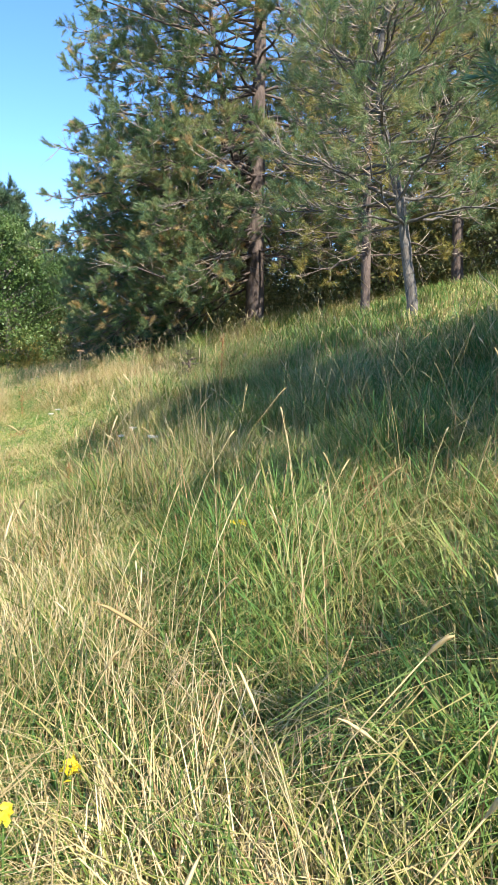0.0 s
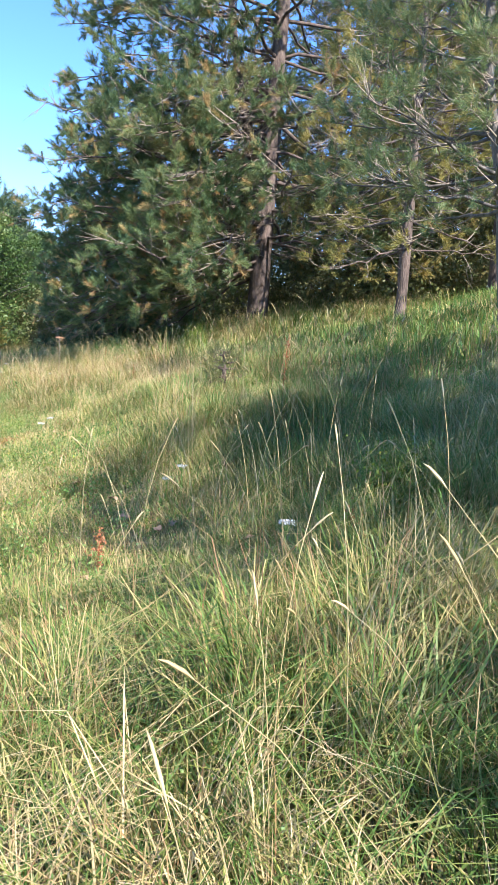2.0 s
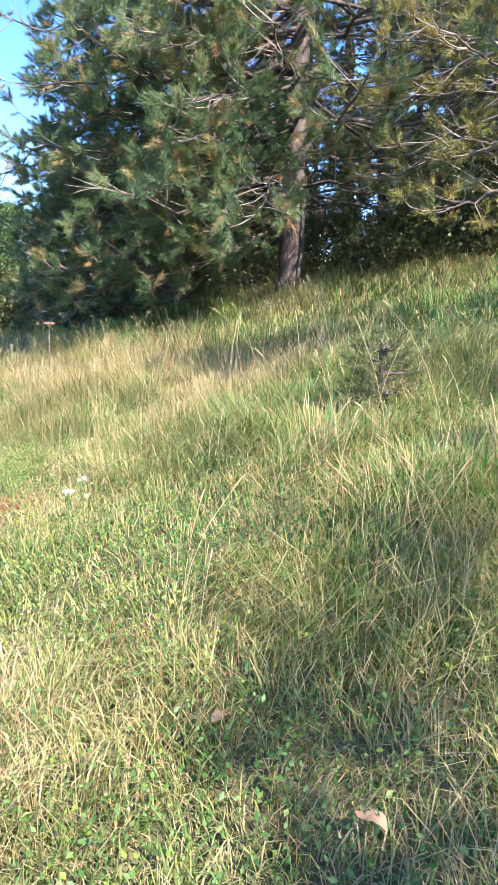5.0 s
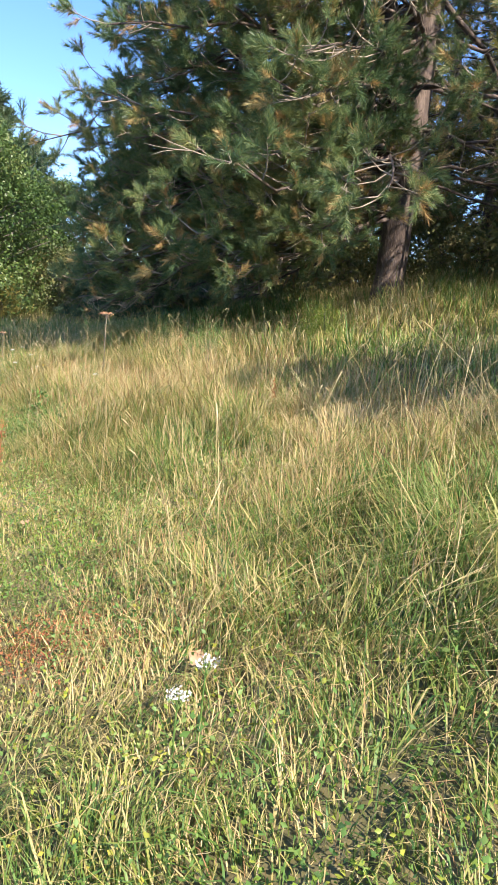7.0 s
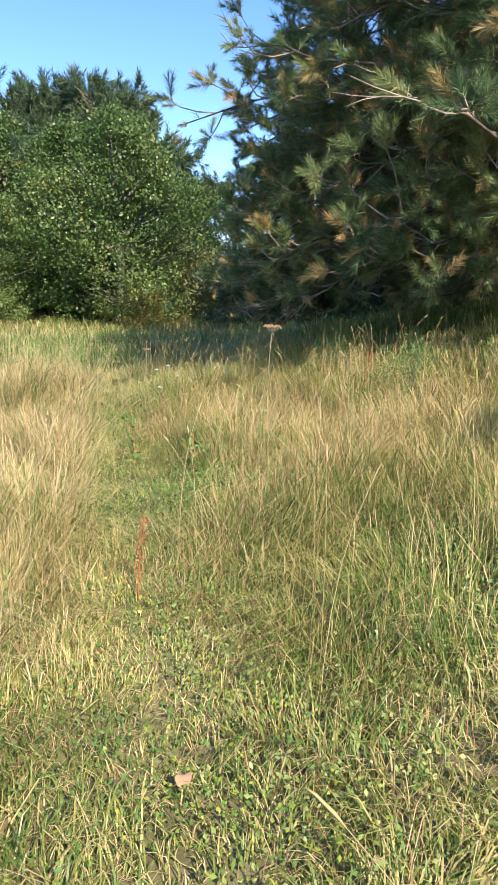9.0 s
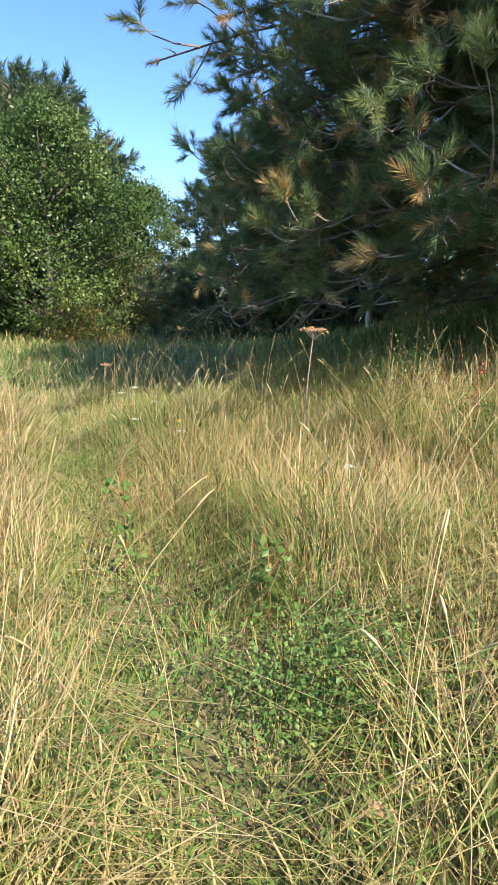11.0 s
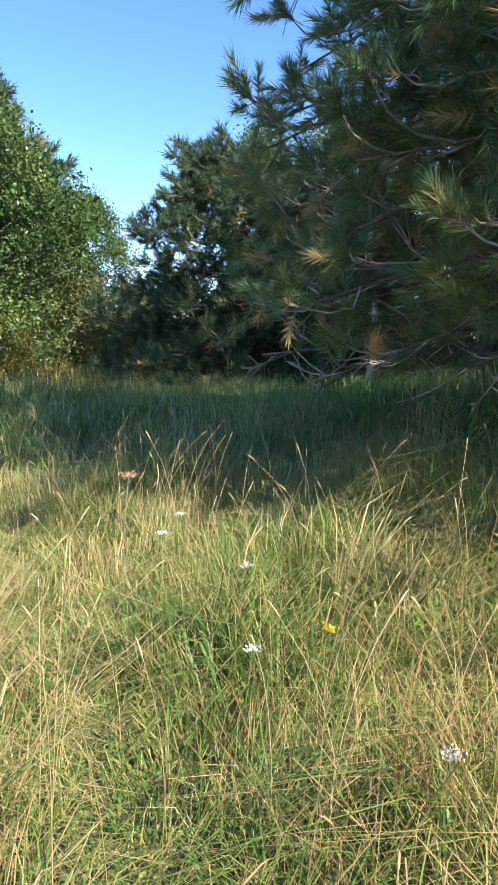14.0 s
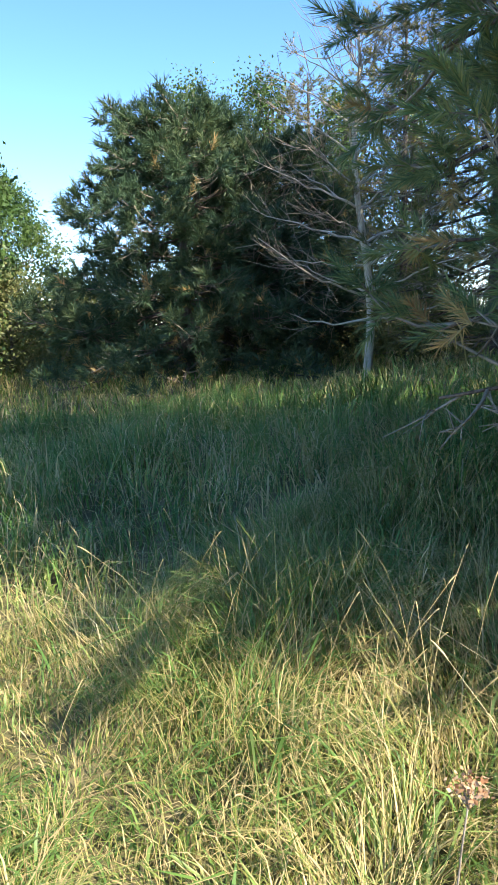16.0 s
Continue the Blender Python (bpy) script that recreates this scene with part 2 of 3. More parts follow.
def limb(wood, twigs, start, end, sag, r0, subs, sub_len, tufts, dead=0.0):
    """One bough from start to end with side shoots; gives the places and ways of its tufts."""
    start, end = np.asarray(start, float), np.asarray(end, float)
    ln = np.linalg.norm(end - start)
    mid = (start + end) / 2 + np.array((0, 0, sag)) + rng.normal(size=3) * ln * 0.05
    pts = bezier(start, mid, end, 9)
    pts[1:-1] += rng.normal(size=(7, 3)) * ln * 0.012
    wood.tube(pts, np.linspace(r0, r0 * 0.22, 9), 5)
    tan = unit(np.gradient(pts, axis=0))
    ps, ds = [], []
    for i in range(subs):
        q = (0.25 + 0.75 * (i + rng.random()) / subs) * 8
        k = min(int(q), 7)
        at = pts[k] + (pts[k + 1] - pts[k]) * (q - k)
        out = unit(np.cross(tan[k], (0, 0, 1))) * (1 if i % 2 else -1)
        way = unit(tan[k] * 0.7 + out * (0.5 + 0.5 * rng.random()) + np.array((0, 0, 0.05 + 0.4 * rng.normal())))
        sl = sub_len * (0.5 + 0.7 * rng.random()) * (1.15 - 0.5 * q / 8)
        tip = at + way * sl + np.array((0, 0, 0.12 * sl))
        kink = at + way * sl * 0.5 + rng.normal(size=3) * sl * 0.12 - np.array((0, 0, 0.1 * sl))
        sp = bezier(at, kink, tip, 4)
        bare = rng.random() < dead * (1.3 - q / 8)
        twigs.tube(sp, np.linspace(0.012, 0.005, 4) * (0.7 if bare else 1) * (1 + r0 * 4) * min(1, sub_len * 1.2), 3)
        if bare:
            for _ in range(2):
                e = sp[2] + unit(rng.normal(size=3) + way) * sl * 0.5
                twigs.tube(bezier(sp[1], (sp[1] + e) / 2 + rng.normal(size=3) * 0.06, e, 4), np.linspace(0.007, 0.003, 4), 3)
            continue
        for j in range(tufts):
            w = 1 - 0.75 * j / max(tufts, 1) * rng.random()
            c = sp[1] + (sp[3] - sp[1]) * w if j else sp[3]
            dv = unit(way + rng.normal(size=3) * (0.25 if j == 0 else 0.7) + np.array((0, 0, 0.5)))
            off = dv * 0.12 * (j > 0) * sub_len
            ps.append(c + off); ds.append(dv)
            if j:
                twigs.tube(np.stack((c - dv * 0.02, c + off)), (0.006, 0.004), 3)
    ps.append(end); ds.append(tan[-1])
    return ps, ds


def pine(name, x, y, height, radius, first, whorls, per, label, category="pine tree", needle=None, trunk_r=0.24, lean=(0, 0),
         size=0.2, count=46, width=0.008, subs=12, sub_len=0.9, tufts=4, orange=0.06, dead=0.15, extra=(), fork=0.0, bark=None, group="", crook=0.0, droop=0.12, start_low=0.35, foot_bend=0.0):
    tree = thing(name, x, y, label, category, group, 0.1)
    trunk, twigs, green, brown = Geo(), Geo(), Geo(), Geo()
    wood = Geo()
    n = 28
    q = np.linspace(0, 1, n)
    axis = np.stack((lean[0] * q * height + crook * np.sin(q * 7) * (q < 0.95), lean[1] * q * height + crook * 0.6 * np.sin(q * 5 + 1), q * height), 1)
    axis[:, 0] += foot_bend * np.exp(-(q * height / 0.75) ** 2)
    axis[:, :2] -= axis[0, :2]
    rad = trunk_r * (1 - q) ** 0.8 + 0.02
    rad[0] *= 1.35
    trunk.tube(axis, rad, 12, 0.05)
    if fork:
        k = int(n * fork)
        f = bezier(axis[k], axis[k] + np.array((-0.9, 0.1, height * 0.12)), axis[k] + np.array((-1.3, 0.3, height * 0.45)), 9)
        trunk.tube(f, np.linspace(rad[k] * 0.7, 0.03, 9), 9, 0.04)
    ps, ds = [], []
    for w in range(whorls):
        h = first + (height * 0.97 - first) * (w + 0.3 * rng.random()) / whorls
        up = h / height
        reach = radius * (min(1.0, start_low + 2.2 * up) * (1 - up) ** 0.65 * 1.25 + 0.08)
        a0 = rng.random() * 6.28
        k = up * (n - 1)
        base = axis[int(k)] + (axis[min(int(k) + 1, n - 1)] - axis[int(k)]) * (k - int(k))
        for j in range(per):
            a = a0 + 6.28 * j / per + rng.normal() * 0.25
            ln = reach * (0.7 + 0.45 * rng.random())
            rise = ln * (-droop + 0.55 * up * up + 0.12 * rng.normal())
            end = base + np.array((math.cos(a) * ln, math.sin(a) * ln, rise))
            p, d = limb(wood, twigs, base, end, -0.05 * ln if up < 0.5 else 0.02 * ln, 0.012 + 0.007 * ln, max(3, int(subs * (0.4 + 0.6 * ln / radius))), sub_len, tufts, dead * (1.3 - up))
            ps += p; ds += d
    for hx, end in extra:
        base = np.array((lean[0] * hx, lean[1] * hx, hx))
        p, d = limb(wood, twigs, base, end, 0.1, 0.042, int(subs * 1.5), sub_len, tufts, dead * 1.2)
        ps += p; ds += d
    ps, ds = np.array(ps), np.array(ds)
    keep = ps[:, 2] > 0.05
    ps, ds = ps[keep], ds[keep]
    pick = rng.random(len(ps)) < orange * np.clip(1.6 - ps[:, 2] / height * 1.6, 0.15, 1.5)
    sz = size * (0.7 + 0.5 * rng.random(len(ps)))
    needle_geo(green, ps[~pick], ds[~pick], sz[~pick], count, width)
    part("trunk", trunk, bark or M_BARK, tree)
    tagged(part("branchwork", wood, bark or M_BARK, tree), kind="stuff")
    tagged(part("twig_work", twigs, M_TWIG, tree, "pale bare twigs"), kind="stuff")
    part("crown", green, needle or M_NEEDLE, tree)
    if pick.any():
        needle_geo(brown, ps[pick], ds[pick], sz[pick], count, width)
        part("dead_needles", brown, M_ORANGE, tree, "orange-brown dying needle tufts")
    return tree


def broadleaf(name, x, y, height, radius, clumps, leaves, size, label, category="broadleaf tree", low=0.08, material=None, group="", sparse=0.29):
    tree = thing(name, x, y, label, category, group, 0.1)
    trunk, crown = Geo(), Geo()
    wood = Geo()
    n = 9
    q = np.linspace(0, 1, n)
    axis = np.stack((0.025 * height * np.sin(q * 4), 0.025 * height * (np.sin(q * 3 + 2) - 0.9), q * height * 0.9), 1)
    trunk.tube(axis, 0.0025 * height + 0.022 * height * (1 - q) ** 0.9, 9, 0.05)
    u, v, w = rng.random(clumps), rng.random(clumps) * 6.28, rng.random(clumps)
    h = low + (1 - low) * u
    prof = np.sin(np.pi * np.clip(0.16 + 0.84 * (h - low) / (1 - low), 0, 1) ** 0.75) ** 0.6
    bump = 0.82 + 0.25 * np.sin(v * 3 + h * 9 + x) + 0.12 * np.sin(v * 7 - h * 14)
    r = radius * prof * bump * (0.45 + 0.6 * w ** 0.5)
    c = np.stack((r * np.cos(v), r * np.sin(v), h * height), 1)
    for i in range(0, clumps, 5):
        k = max(1, min(n - 2, int((h[i] * 0.75) * n)))
        wood.tube(bezier(axis[k], (axis[k] + c[i]) / 2 + np.array((0, 0, 0.25)), c[i], 5), np.linspace(0.03, 0.008, 5) * height / 6, 4)
    p = (c[:, None] + rng.normal(size=(clumps, leaves, 3)) * np.array((sparse, sparse, sparse * 0.75)) * (0.6 + 0.8 * rng.random((clumps, 1, 1)))).reshape(-1, 3)
    leaf_geo(crown, p[p[:, 2] > 0.05], size)
    part("trunk", trunk, M_GREYBARK, tree)
    tagged(part("branchwork", wood, M_GREYBARK, tree), kind="stuff")
    part("crown", crown, material or M_LEAF, tree)
    return tree


def turned(ob, x, y, turn, scale, sink=0.1):
    """A copy of a tree elsewhere, turned and scaled."""
    return copy_thing(ob, pose(x, y, gz(x, y) - sink, 0, 0, turn) @ Matrix.Scale(scale, 4))


# ---- ground ----
def graded(a, b, fine0, fine1, step, far):
    inner = np.arange(fine0, fine1 + step, step)
    out = np.geomspace(1, far, 26)
    return np.concatenate((a - out[::-1] * 2.0, inner, b + out * 2.0))


gx, gy = graded(-22, 20, -22, 20, 0.35, 700), graded(-8, 52, -8, 52, 0.35, 700)
X, Y = np.meshgrid(gx, gy)
g = Geo()
i = (np.arange(len(gy) - 1)[:, None] * len(gx) + np.arange(len(gx) - 1)[None]).ravel()
g.add(np.stack((X, Y, ground_z(X, Y)), -1), [np.stack((i, i + 1, i + len(gx) + 1, i + len(gx)), -1)])
tagged(part("ground", g, M_SOIL), "rough meadow soil under dry thatch", "ground", kind="structure")


# ---- grass ----
def blades(geo, x, y, h, w, bend, hang=0.35, simple=False):
    """Tapered, bent blades; h heights, w widths, bend the sideways reach as a share of the height."""
    n = len(x)
    z = ground_z(x, y) - 0.01
    a = 9.0 * (fold(x, y, 1.3, 0.7) + fold(x, y, 3.1, 4.2)) + rng.normal(size=n) * 1.1
    out = np.stack((np.cos(a), np.sin(a), np.zeros(n)), 1)
    f = a + 1.57 + rng.normal(size=n) * 0.5
    side = np.stack((np.cos(f), np.sin(f), np.zeros(n)), 1) * w[:, None] * 0.5
    b = np.stack((x, y, z), 1)
    up = np.array((0, 0, 1.0))
    m1 = b + up * (h * 0.45)[:, None] + out * (h * bend * 0.18)[:, None]
    m2 = b + up * (h * 0.82)[:, None] + out * (h * bend * 0.55)[:, None]
    tip = b + up * (h * np.maximum(1.0 - hang * bend, 0.12))[:, None] + out * (h * bend * 1.15)[:, None]
    if simple:
        mid = (m1 + m2) / 2
        v = np.stack((b - side, b + side, mid - side * 0.8, mid + side * 0.8, tip), 1).reshape(-1, 3)
        k = np.arange(n)[:, None] * 5
        geo.add(v, [k + (0, 1, 3, 2), k + (2, 3, 4)])
        return
    v = np.stack((b - side, b + side, m1 - side * 0.9, m1 + side * 0.9, m2 - side * 0.6, m2 + side * 0.6, tip), 1).reshape(-1, 3)
    k = np.arange(n)[:, None] * 7
    geo.add(v, [np.concatenate((k + (0, 1, 3, 2), k + (2, 3, 5, 4))), k + (4, 5, 6)])


def fold(x, y, k, seed):
    return 0.5 + 0.5 * np.sin(x * k + seed + 1.3 * np.sin(y * k * 0.7 + seed)) * np.sin(y * k * 1.1 - seed + 1.1 * np.sin(x * k * 0.8))


def tall(x, y):
    """Height of the sward: trodden short along the middle of the walk, rank at both ends and on the bank."""
    s, d = along(x, y)
    trod = np.exp(-((d - 0.2) / 2.1) ** 2) * smooth(4.0, 6.5, s) * (1 - smooth(12.0, 15.0, s))
    trail = np.exp(-((d - 0.75) / 0.42) ** 2) * smooth(10, 13, s) * (1 - smooth(24, 30, s))
    slope = smooth(2.0, 4.0, d) * smooth(3, 6, s) * (1 - smooth(13, 17, s))
    h = 0.40 - 0.12 * slope + 0.22 * smooth(12, 17, s) * 0.6 * (1 - trail)
    h = h * (1 - 0.58 * trod) * (1 - 0.6 * trail)
    return h * (0.6 + 0.8 * fold(x, y, 1.7, 0.4)) * (0.65 + 0.7 * fold(x, y, 4.3, 2.0))


def scatter(n, s0, s1, d0, d1):
    s, d = s0 + (s1 - s0) * rng.random(n), d0 + (d1 - d0) * rng.random(n)
    x = S0[0] + s * SDIR[0] + d * DDIR[0]
    y = S0[1] + s * SDIR[1] + d * DDIR[1]
    return x, y


def sward(name, material, label, spots, share, width, bend, lift=1.0, hang=0.35):
    geo = Geo()
    for n, s0, s1, d0, d1, wide in spots:
        x, y = scatter(int(n * share), s0, s1, d0, d1)
        cl = fold(x, y, 9.0, len(name)) * 0.6 + fold(x, y, 21.0, 1.0) * 0.6
        keep = rng.random(len(x)) < 0.25 + cl
        x, y = x[keep], y[keep]
        h = tall(x, y) * (0.45 + 0.75 * rng.random(len(x))) * lift
        blades(geo, x, y, h, width * wide * (0.6 + 0.8 * rng.random(len(x))), np.abs(bend + 0.35 * rng.normal(size=len(x))), hang, wide > 1.5 or share < 0.5)
    return tagged(part(name, geo, material), label, "grass", kind="stuff")


SPOTS = [(145000, -2.0, 9.0, -2.4, 3.8, 1.0), (160000, 9.0, 25.0, -3.4, 3.8, 1.1),
         (75000, -2, 26, 3.8, 11, 2.2), (45000, -2, 27, -12, -3.2, 2.6), (75000, 25, 52, -24, 16, 3.4)]
sward("meadow_grass", M_GRASS, "mixed green and straw-yellow meadow grass, long and bent", SPOTS, 0.9, 0.0052, 0.85, 0.82)
sward("green_grass", M_GREEN, "fresh green grass blades between drier grass", SPOTS, 0.28, 0.0066, 0.9, 0.75)
sward("bank_grass", M_GREEN, "lush green grass of the shaded bank and hollow", [(22000, -2, 4, 0.9, 4.5, 1.2), (16000, 4, 11, 2.0, 4.5, 1.2), (16000, -2, 14, 4.5, 9, 2.0), (45000, 20, 33, -9, 7, 2.2)], 1.0, 0.006, 0.8, 0.9)
sward("dry_thatch", M_STRAW, "dry straw lying flat and tangled between the grass", SPOTS, 0.33, 0.0042, 1.4, 0.6, 0.5)


sward("turf", M_GRASS, "short dense turf on the trodden strip", [(60000, 4.5, 15, -2.4, 3.2, 1.0)], 1.0, 0.0036, 0.7, 0.85)
sward("straw_tufts", M_STRAW, "tall bleached straw tufts standing in the meadow", [(17000, -1.5, 4.0, -2.4, 0.6, 1.0), (26000, 13.5, 22.5, -3.4, 0.4, 1.0), (24000, 7.5, 16, -7, -0.9, 1.5), (7000, 14, 20, -8, -3.4, 1.5), (13000, 20.5, 31, -9, 4, 1.6), (3000, 7.5, 13, 1.8, 4.0, 1.0), (3500, 12, 19, 1.4, 3.5, 1.0)], 1.0, 0.0042, 0.7, 1.0)


sward("brown_stems", M_BROWN, "thin red-brown withered stems among the grass", [(9000, 11.5, 20, 0.9, 4.2, 1.0), (9000, 13, 22, -3.2, 0.4, 1.0), (5000, 6, 12, 0.8, 4.5, 1.0), (5000, 3, 9, -3.0, 1.5, 1.0), (2500, -1, 3, 0.3, 3.0, 1.0)], 1.0, 0.0034, 0.5, 1.05)


def seed_stems(name, n, s0, s1, d0, d1, label, lo=0.5, hi=0.95):
    """Thin dry stems that end in a narrow seed head."""
    geo = Geo()
    x, y = scatter(n, s0, s1, d0, d1)
    s, d = along(x, y)
    keep = (rng.random(n) < fold(x, y, 2.3, 3.0) + 0.15) & (tall(x, y) > 0.2)
    for px, py in zip(x[keep], y[keep]):
        h = lo + (hi - lo) * rng.random()
        a, b = rng.random() * 6.28, 0.1 + 0.35 * rng.random()
        o = np.array((px, py, gz(px, py)))
        way = np.array((math.cos(a), math.sin(a), 0)) * h * b
        pts = bezier(o, o + (0, 0, h * 0.7), o + way + (0, 0, h), 6)
        geo.tube(pts, np.linspace(0.0016, 0.0009, 6), 3)
        e = unit(pts[-1] - pts[-2])
        hd = 0.04 + 0.06 * rng.random()
        geo.tube(np.stack((pts[-1], pts[-1] + e * hd * 0.3, pts[-1] + e * hd * 0.75 + (0, 0, -0.005), pts[-1] + e * hd + (0, 0, -0.012))), (0.0012, 0.0034, 0.0026, 0.0008), 4)
    return tagged(part(name, geo, M_STRAW), label, "grass", kind="stuff")


seed_stems("seed_grass", 1700, -2, 9, -3.5, 4.5, "tall dry straw stems with narrow seed heads")
seed_stems("seed_grass", 2600, 10.5, 26, -5, 4.0, "tall dry straw stems with narrow seed heads")


def weed_patch(n, s0, s1, d0, d1, size, rise, gap, seed):
    """Low leafy weeds among the grass."""
    geo = Geo()
    x, y = scatter(n, s0, s1, d0, d1)
    keep = fold(x, y, 2.9, seed) + 0.3 * rng.normal(size=n) > gap
    x, y = x[keep], y[keep]
    m = 9
    px = (x[:, None] + rng.normal(size=(len(x), m)) * 0.04).ravel()
    py = (y[:, None] + rng.normal(size=(len(x), m)) * 0.04).ravel()
    pz = ground_z(px, py) + 0.015 + rise * rng.random(len(px)) ** 1.5
    leaf_geo(geo, np.stack((px, py, pz), 1), size, 0.0)
    return geo


tagged(part("low_weeds", weed_patch(6000, 6.5, 14.5, -3.0, 2.4, 0.018, 0.14, 0.5, 5.0), M_WEED), "yellow-green leafy weeds low in the grass", "weeds", kind="stuff")
tagged(part("green_herbs", weed_patch(22000, 2.0, 20.0, -2.6, 3.4, 0.019, 0.17, 0.36, 1.0), M_GREEN), "small green meadow herbs between the grass blades", "weeds", kind="stuff")

# ---- the big pine ----
PX, PY = 0.0, 20.0
PZ = gz(PX, PY) - 0.1


def tipped(h, x, y, z):
    return (h, (x - PX, y - PY, z - PZ))


# the low boughs on the open side droop nearly to the grass
LOW = []
for k in range(44):
    a, h = radians(142 + 108 * ((k * 0.618) % 1)), 1.6 + 4.6 * (k / 44)
    r = (4.0 + 1.9 * ((k * 0.377) % 1)) * (1.0 - 0.28 * float(smooth(185, 228, math.degrees(a))))
    LOW.append((h, (r * math.cos(a), r * math.sin(a), h - 1.5 + 1.1 * ((k * 0.271) % 1))))
for k in range(20):
    a, h = radians(150 + 105 * ((k * 0.618) % 1)), 5.0 + 5.5 * (k / 20)
    r = (4.3 + 1.1 * ((k * 0.377) % 1) - 0.10 * (h - 5)) * (1.0 - 0.2 * float(smooth(185, 228, math.degrees(a))))
    LOW.append((h, (r * math.cos(a), r * math.sin(a), h - 0.4 + 1.0 * ((k * 0.271) % 1))))
pine("big_pine", PX, PY, 17.5, 5.6, 2.3, 20, 6, "large two-stemmed pine with drooping boughs and browning needle tufts",
     trunk_r=0.25, lean=(0.055, 0.0), size=0.165, count=88, width=0.0075, subs=15, sub_len=1.05, tufts=7, orange=0.085, dead=0.28, fork=0.2,
     extra=[tipped(2.4, -3.2, 17.9, 1.6), tipped(2.0, -2.5, 17.9, 1.2), tipped(3.9, -6.4, 19.8, 3.25), tipped(1.9, -6.1, 21.2, 0.6), tipped(2.1, -6.0, 21.5, 0.95), tipped(2.5, -6.1, 21.1, 1.4), tipped(2.8, -6.0, 21.7, 1.85), tipped(3.2, -6.2, 21.3, 2.3), tipped(3.7, -6.0, 21.9, 2.8), tipped(4.1, -5.9, 22.2, 3.3), tipped(4.6, -6.0, 21.5, 3.8), tipped(3.0, -0.5, 15.6, 2.0), tipped(3.6, -1.3, 16.6, 3.3),
            tipped(2.2, -5.6, 21.0, 0.35), tipped(1.9, -5.5, 20.2, 0.5), tipped(2.3, -5.7, 20.3, 1.0), tipped(2.6, -5.6, 20.7, 1.5), tipped(3.0, -5.5, 20.0, 1.9), tipped(3.4, -5.8, 20.6, 2.3),
            tipped(3.9, -5.5, 20.2, 2.9), tipped(4.3, -5.7, 20.8, 3.4), tipped(4.8, -5.4, 20.2, 3.9), tipped(5.2, -5.6, 21.0, 4.5), tipped(5.5, -0.8, 16.5, 5.6),
            tipped(2.2, -4.7, 19.8, 0.6), tipped(2.8, -5.2, 21.4, 1.2), tipped(3.6, -5.2, 21.6, 2.6), tipped(2.9, -2.0, 16.9, 2.6), tipped(3.8, -4.9, 19.6, 2.8), tipped(2.0, -2.9, 22.0, 0.9),
            tipped(2.5, 2.2, 17.0, 2.6), tipped(2.1, -4.4, 22.4, 0.6)] + LOW)

# ---- the crooked young pine on the bank ----
pine("crooked_pine", 3.62, 10.1, 5.2, 2.0, 1.5, 10, 5, "slender crooked pine with a thin grey trunk on the grassy bank",
     trunk_r=0.068, lean=(0.02, 0.03), size=0.13, count=44, width=0.0055, subs=14, sub_len=0.6, tufts=6, orange=0.03, dead=0.3, bark=M_GREYBARK, crook=0.2, droop=-0.08, start_low=0.7, foot_bend=0.3)

# ---- woodland behind the bank ----
WOOD = "conifers of the woodland edge"
spruce_a = pine("spruce", 4.2, 23.5, 13, 3.2, 0.8, 22, 5, "tall dense spruce with brown inner twigs", "spruce tree", M_SPRUCE, 0.2, (0, 0), 0.22, 18, 0.022, 9, 0.75, 6, 0.03, 0.35, group=WOOD, bark=M_BARK, droop=0.22)
larch_a = pine("larch", 5.4, 17.6, 11, 2.8, 2.6, 15, 4, "yellowing larch with fine hanging twigs", "larch tree", M_LARCH, 0.13, (0.01, 0), 0.17, 18, 0.017, 9, 0.75, 6, 0.0, 0.4, group=WOOD, droop=0.15)
wood_pine = pine("wood_pine", 9.2, 19.0, 12, 3.4, 2.2, 14, 5, "mature pine with a clear lower trunk", "pine tree", M_NEEDLE, 0.2, (0.01, 0), 0.25, 24, 0.017, 10, 0.9, 6, 0.04, 0.3, group=WOOD)
leaning = pine("leaning_pine", 3.1, 15.3, 7.5, 2.2, 1.3, 12, 5, "thin pine with a pale scarred trunk", "pine tree", M_LARCH, 0.095, (0.03, 0.02), 0.14, 34, 0.010, 9, 0.7, 5, 0.0, 0.4, group=WOOD)
for x, y, r, k in ((7.4, 22.5, 40, 0.95), (2.0, 28.0, 120, 1.05), (10.8, 24.5, 200, 1.1), (13.5, 18.0, 290, 1.0), (6.2, 29.0, 10, 1.15), (-1.5, 31.5, 75, 0.9), (16.5, 24, 160, 1.2), (13, 31, 250, 1.2), (-3.6, 43, 30, 0.72), (1.5, 38, 310, 0.9), (9, 37, 0, 1.2), (5.2, 33.5, 220, 1.05), (-0.6, 27.6, 330, 0.8)):
    turned(spruce_a, x, y, r, k)
for x, y, r, k in ((7.8, 15.0, 70, 0.9), (2.6, 24.6, 190, 0.95), (11.5, 20.5, 310, 1.05), (-2.2, 36.0, 20, 0.8)):
    turned(larch_a, x, y, r, k)
# the last five are unseen trees added on the right to shade bank and walk
for x, y, r, k in ((14.5, 15.0, 60, 0.95), (7.0, 1.9, 20, 0.6), (9.8, -2.6, 210, 0.62), (6.3, 4.4, 140, 0.5), (5.4, 1.5, 80, 0.54), (5.0, 3.6, 260, 0.42)):
    turned(wood_pine, x, y, r, k)

